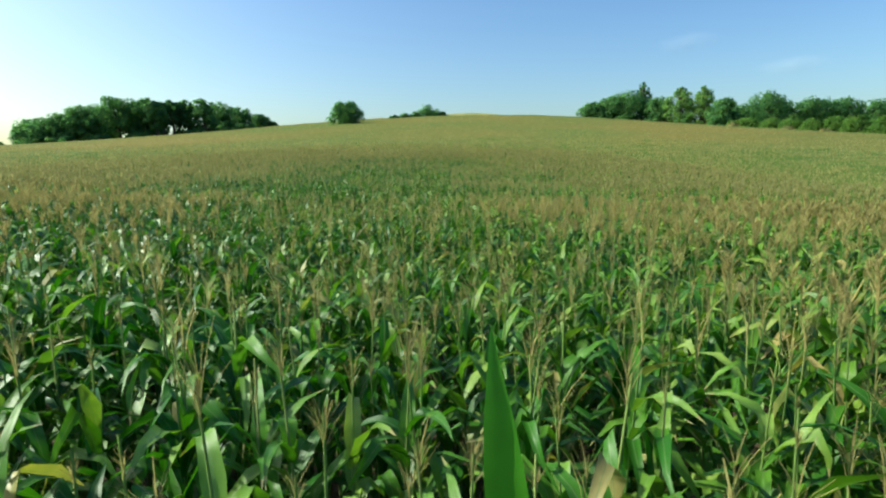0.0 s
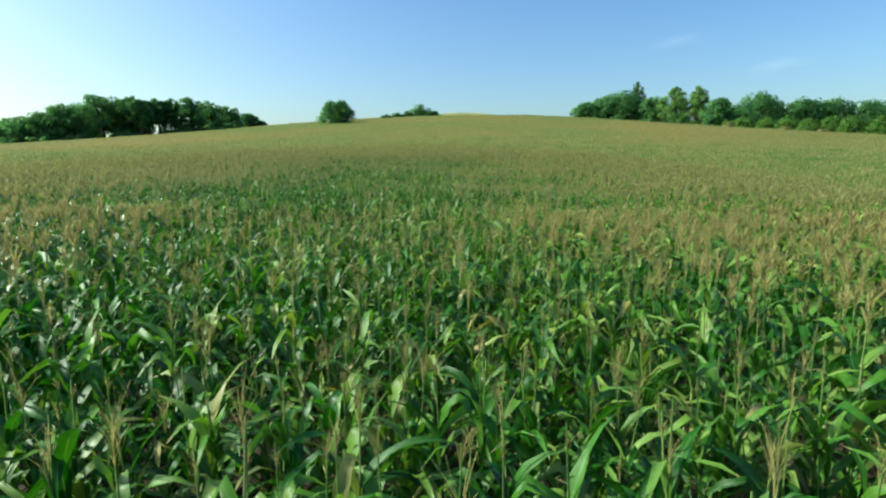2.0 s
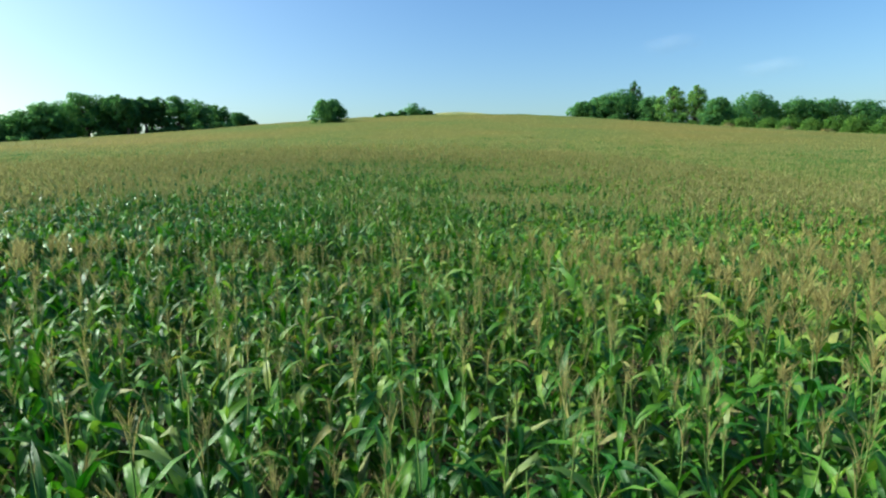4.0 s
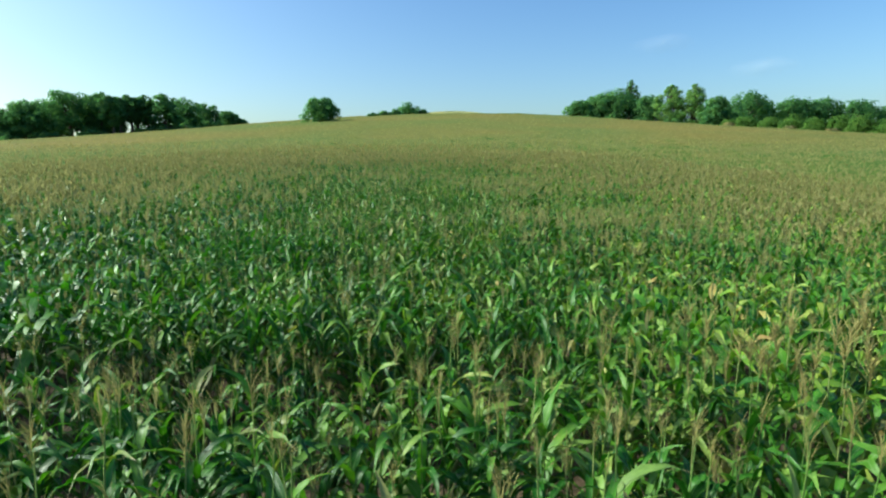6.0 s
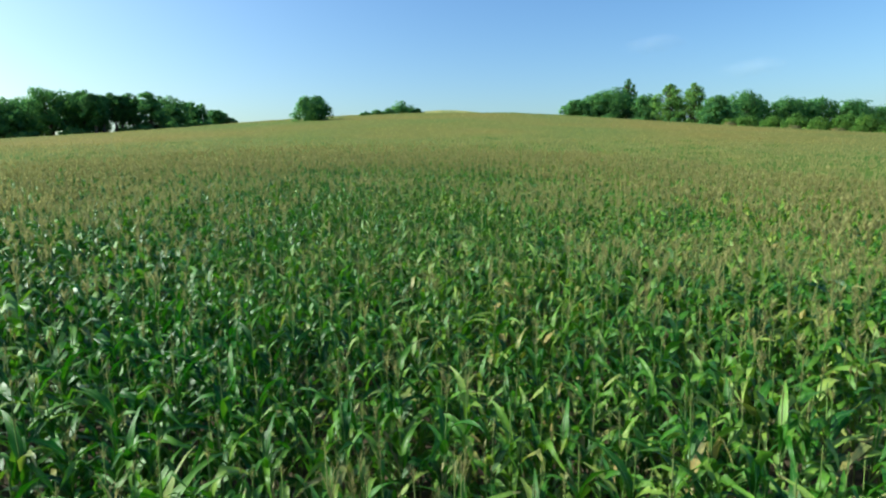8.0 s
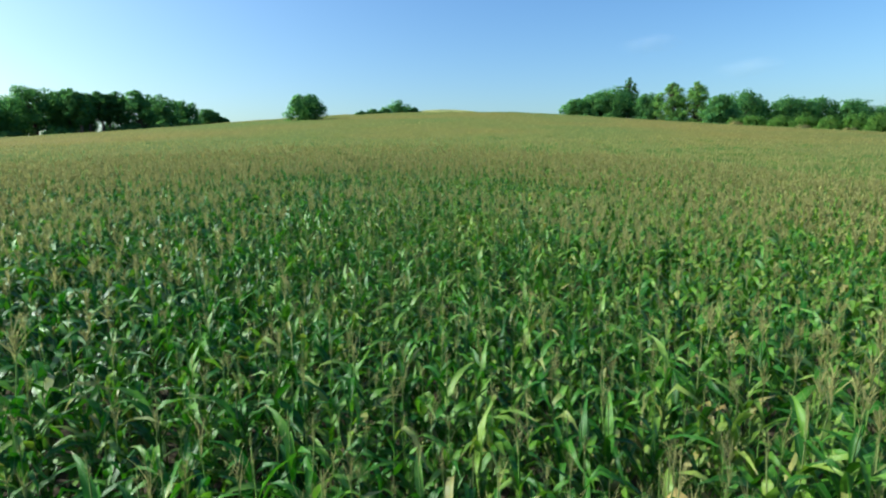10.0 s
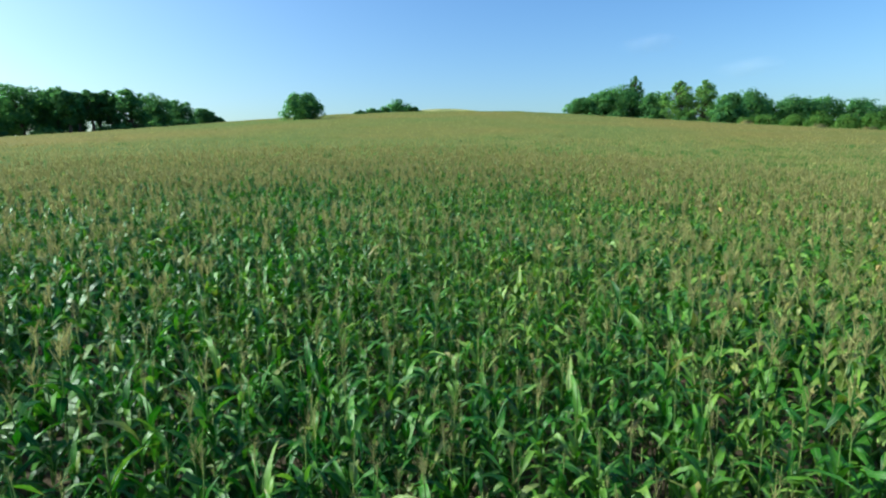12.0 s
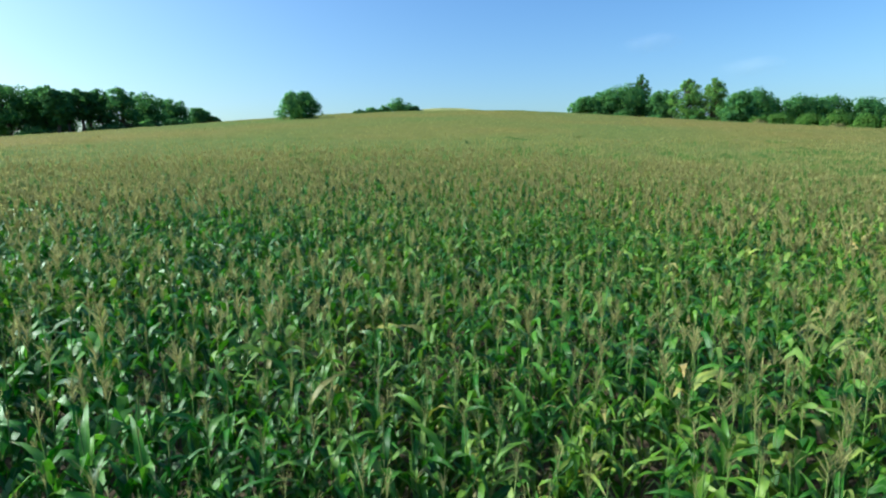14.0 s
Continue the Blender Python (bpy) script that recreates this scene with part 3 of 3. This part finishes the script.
# wood on the shaded side of the hill: x, y, height, width
WOOD = [(-148.4, 219.8, 6.8, 8.4), (-142.8, 219.8, 10.3, 11.2), (-135.8, 221.2, 12.8, 12.6), (-128.8, 224.0, 14.8, 14.0), (-119.0, 231.0, 17.9, 16.8), (-110.6, 236.6, 17.0, 14.0), (-104.0, 229.6, 15.0, 8.8), (-103.2, 242.2, 15.4, 9.4), (-98.3, 245.0, 15.2, 9.2), (-91.2, 245.0, 15.6, 11.4), (-89.6, 260.4, 14.2, 12.6), (-85.4, 275.8, 12.0, 11.2), (-79.8, 288.4, 8.6, 8.4), (-74.9, 291.2, 4.7, 5.6), (-133.0, 240.8, 17.3, 15.4), (-120.4, 252.0, 18.0, 15.4), (-154.0, 235.2, 13.1, 14.0), (-103.7, 236.0, 14.6, 4.6), (-101.2, 243.6, 14.4, 4.2), (-105.8, 240.4, 14.8, 4.4)]
for k, (x, y, h, w) in enumerate(WOOD):
    clear = {6: 0.24, 7: 0.30, 8: 0.20, 17: 0.32, 18: 0.28, 19: 0.32}.get(k, 0.0)  # bare trunks with the sky between them
    build_tree("tree", "dark green broadleaf tree in a hillside wood" + (" with bare lower trunk" if clear else ""), "trees of the shaded wood", x, y, h * (0.96 if 13 < k < 17 else 1.06),
               w * (1.0 if clear else 1.15 if k < 14 else 1.4), OAK, 40 + k, bare=clear, card=0.85, count=int(2400 + 26 * h * w), square=3.4)

# undergrowth that closes the foot of both woods
UNDER = [(-161.5, 222), (-143, 215), (-132, 217), (-121, 221), (-110, 226), (-92.5, 240), (-87.5, 256), (-82.5, 271), (92, 279), (101, 275), (112, 267), (121, 255), (130, 243)]
for k, (x, y) in enumerate(UNDER):
    build_tree("bush", "dark green undergrowth bush at the foot of the wood", "undergrowth of the woods", x, y, 4.2 + (k * 7 % 5) * 0.35, 13, OAK, 180 + k,
               "bush", 0.0, 1.0, 1800, "bush")

build_tree("bush", "low dark green bush under tall trees", "undergrowth of the woods", -102.0, 246.0, 5.6, 8.6, OAK, 199, "bush", 0.0, 0.7, 1400, "bush")

build_tree("field_tree", "lone round broadleaf tree standing in the maize", "", -28.6, 225.4, 10.9, 14.6, OAK, 8, "bush", bare=0.05, count=9000, card=0.7, lumps=30, square=7.0)
for k, (x, y, h, w) in enumerate([(-11.4, 272.5, 3.8, 8.0), (-6.4, 273.0, 4.6, 9.0), (-1.4, 275.5, 4.9, 9.0), (4.2, 284.2, 7.8, 13.5), (10.6, 287.0, 4.2, 9.5)]):
    build_tree("bush", "low rounded green bush on the hilltop", "bushes on the hilltop", x, y, h, w, OAK, 70 + k, "bush", 0.0, 0.8, 2600, "bush")

COPSE = [(88.2, 284.2, 9.0, 12.5), (97.3, 285.6, 12.0, 14.5), (104.0, 281.4, 14.8, 20.0), (116.2, 270.2, 13.1, 12.6), (133.0, 243.6, 13.4, 11.2)]
for k, (x, y, h, w) in enumerate(COPSE):
    build_tree("tree", "dark green broadleaf tree at the field edge", "trees of the copse", x, y, h * 1.1, w * 1.3, OAK, 90 + k, bare=0.0, card=1.15, count=int(2000 + 22 * h * w))
for k, (x, y, h, w) in enumerate([(116.4, 292.0, 21.5, 9.5), (120.8, 259.0, 18.2, 11.2), (128.5, 253.4, 19.0, 11.2)]):
    build_tree("tall_tree", "tall pointed dark green tree above the copse" if k < 1 else "tall pointed light green tree above the copse", "pointed trees of the copse", x, y, h * 1.03, w * (1.1 if k < 1 else 1.3), OAK if k < 1 else ASH, 123 + k,
               "spire", 0.0, 0.75, 6000 if k < 1 else 9000)

FAR_WOOD = [(251.3, 428.4, 21.0), (279.6, 445.2, 25.2), (299.6, 462.0, 23.8), (317.8, 450.8, 22.4), (337.4, 457.8, 22.4), (358.4, 462.0, 23.8), (375.2, 450.8, 23.8), (397.6, 463.4, 26.6), (417.2, 455.0, 28.0), (439.6, 463.4, 30.8)]
for k, (x, y, h) in enumerate(FAR_WOOD):
    build_tree("tree", "distant dark green broadleaf tree of a far wood", "trees of the far wood", x, y, h * (1.36 if k == 1 else 1.26), 34, OAK, 130 + k, bare=0.0, card=2.1, count=3800)

HEDGE = [(125.3, 221.2, 5.3, 8.4), (123.9, 208.6, 6.7, 10.5), (125.7, 198.8, 6.5, 9.8), (127.7, 190.4, 7.2, 9.8), (127.4, 180.6, 6.5, 9.8), (130.8, 175.0, 7.9, 9.8), (132.3, 168.0, 7.7, 9.8), (133.7, 159.6, 7.9, 9.8), (134.4, 149.8, 7.8, 9.8), (135.8, 140.0, 7.9, 9.8)]
for k, (x, y, h, w) in enumerate(HEDGE):
    build_tree("bush", "bright green bushy scrub along the field edge", "scrub along the field edge", x, y, h, w, SCRUB, 150 + k, "bush", 0.0, 0.85, 2800, "bush")

for k, (x, y, h, w) in enumerate([(121, 215, 3.9, 6.5), (120, 182, 3.6, 6.0), (122.5, 168, 3.4, 5.0)]):
    build_tree("bush", "dry straw-coloured bush at the edge of the maize", "dry bushes at the field edge", x, y, h, w, DRY, 210 + k, "bush", 0.0, 0.6, 1500, "bush")


# ---- thin cloud ----
def cloud_material():
    m, n, l, b = material("thin_cloud", 1.0, 0.0)
    b.inputs["Base Color"].default_value = (0.95, 0.93, 0.95, 1)
    uv = n.new("ShaderNodeUVMap")
    sep = n.new("ShaderNodeSeparateXYZ")
    l.new(uv.outputs[0], sep.inputs[0])
    fall = value(n, l, "MULTIPLY", sep.outputs[0], noise_at(n, l, 0.012, 5.0))
    clear = n.new("ShaderNodeBsdfTransparent")
    s = n.new("ShaderNodeMixShader")
    l.new(value(n, l, "MULTIPLY", fall, 0.09), s.inputs[0])
    l.new(clear.outputs[0], s.inputs[1])
    l.new(b.outputs[0], s.inputs[2])
    l.new(s.outputs[0], n["Material Output"].inputs["Surface"])
    return m


CLOUD = cloud_material()


def build_cloud(x, y, z, length, height, seed):
    """A shallow wisp, thickest in its middle; u holds how dense it is."""
    rng = np.random.default_rng(seed)
    a, b = np.meshgrid(np.linspace(-1, 1, 25), np.linspace(-1, 1, 13))
    dense = np.clip(1 - a ** 2 - b ** 2, 0, 1)
    px = a * length / 2
    pz = b * height / 2 + 4 * np.sin(a * 4)
    py = -30 * dense + rng.normal(0, 3, a.shape)
    v = np.stack([px, py, pz], -1).reshape(-1, 3)
    i = (np.arange(12)[:, None] * 25 + np.arange(24)).ravel()
    q = np.stack([i, i + 1, i + 26, i + 25], 1)
    uv = np.stack([dense.ravel(), dense.ravel()], 1)
    ob = new("cloud", mesh_from("cloud", v, q, [CLOUD], None, uv))
    ob.matrix_world = pose(x, y, z, 0, 0, -math.degrees(math.atan2(x, y)))
    ob.visible_shadow = False
    tagged(ob, "faint white wisp of cloud in a blue sky", "cloud", "wisps of cloud", "structure")


build_cloud(1305, 2700, 575, 300, 100, 1)
build_cloud(1680, 2485, 430, 300, 90, 2)
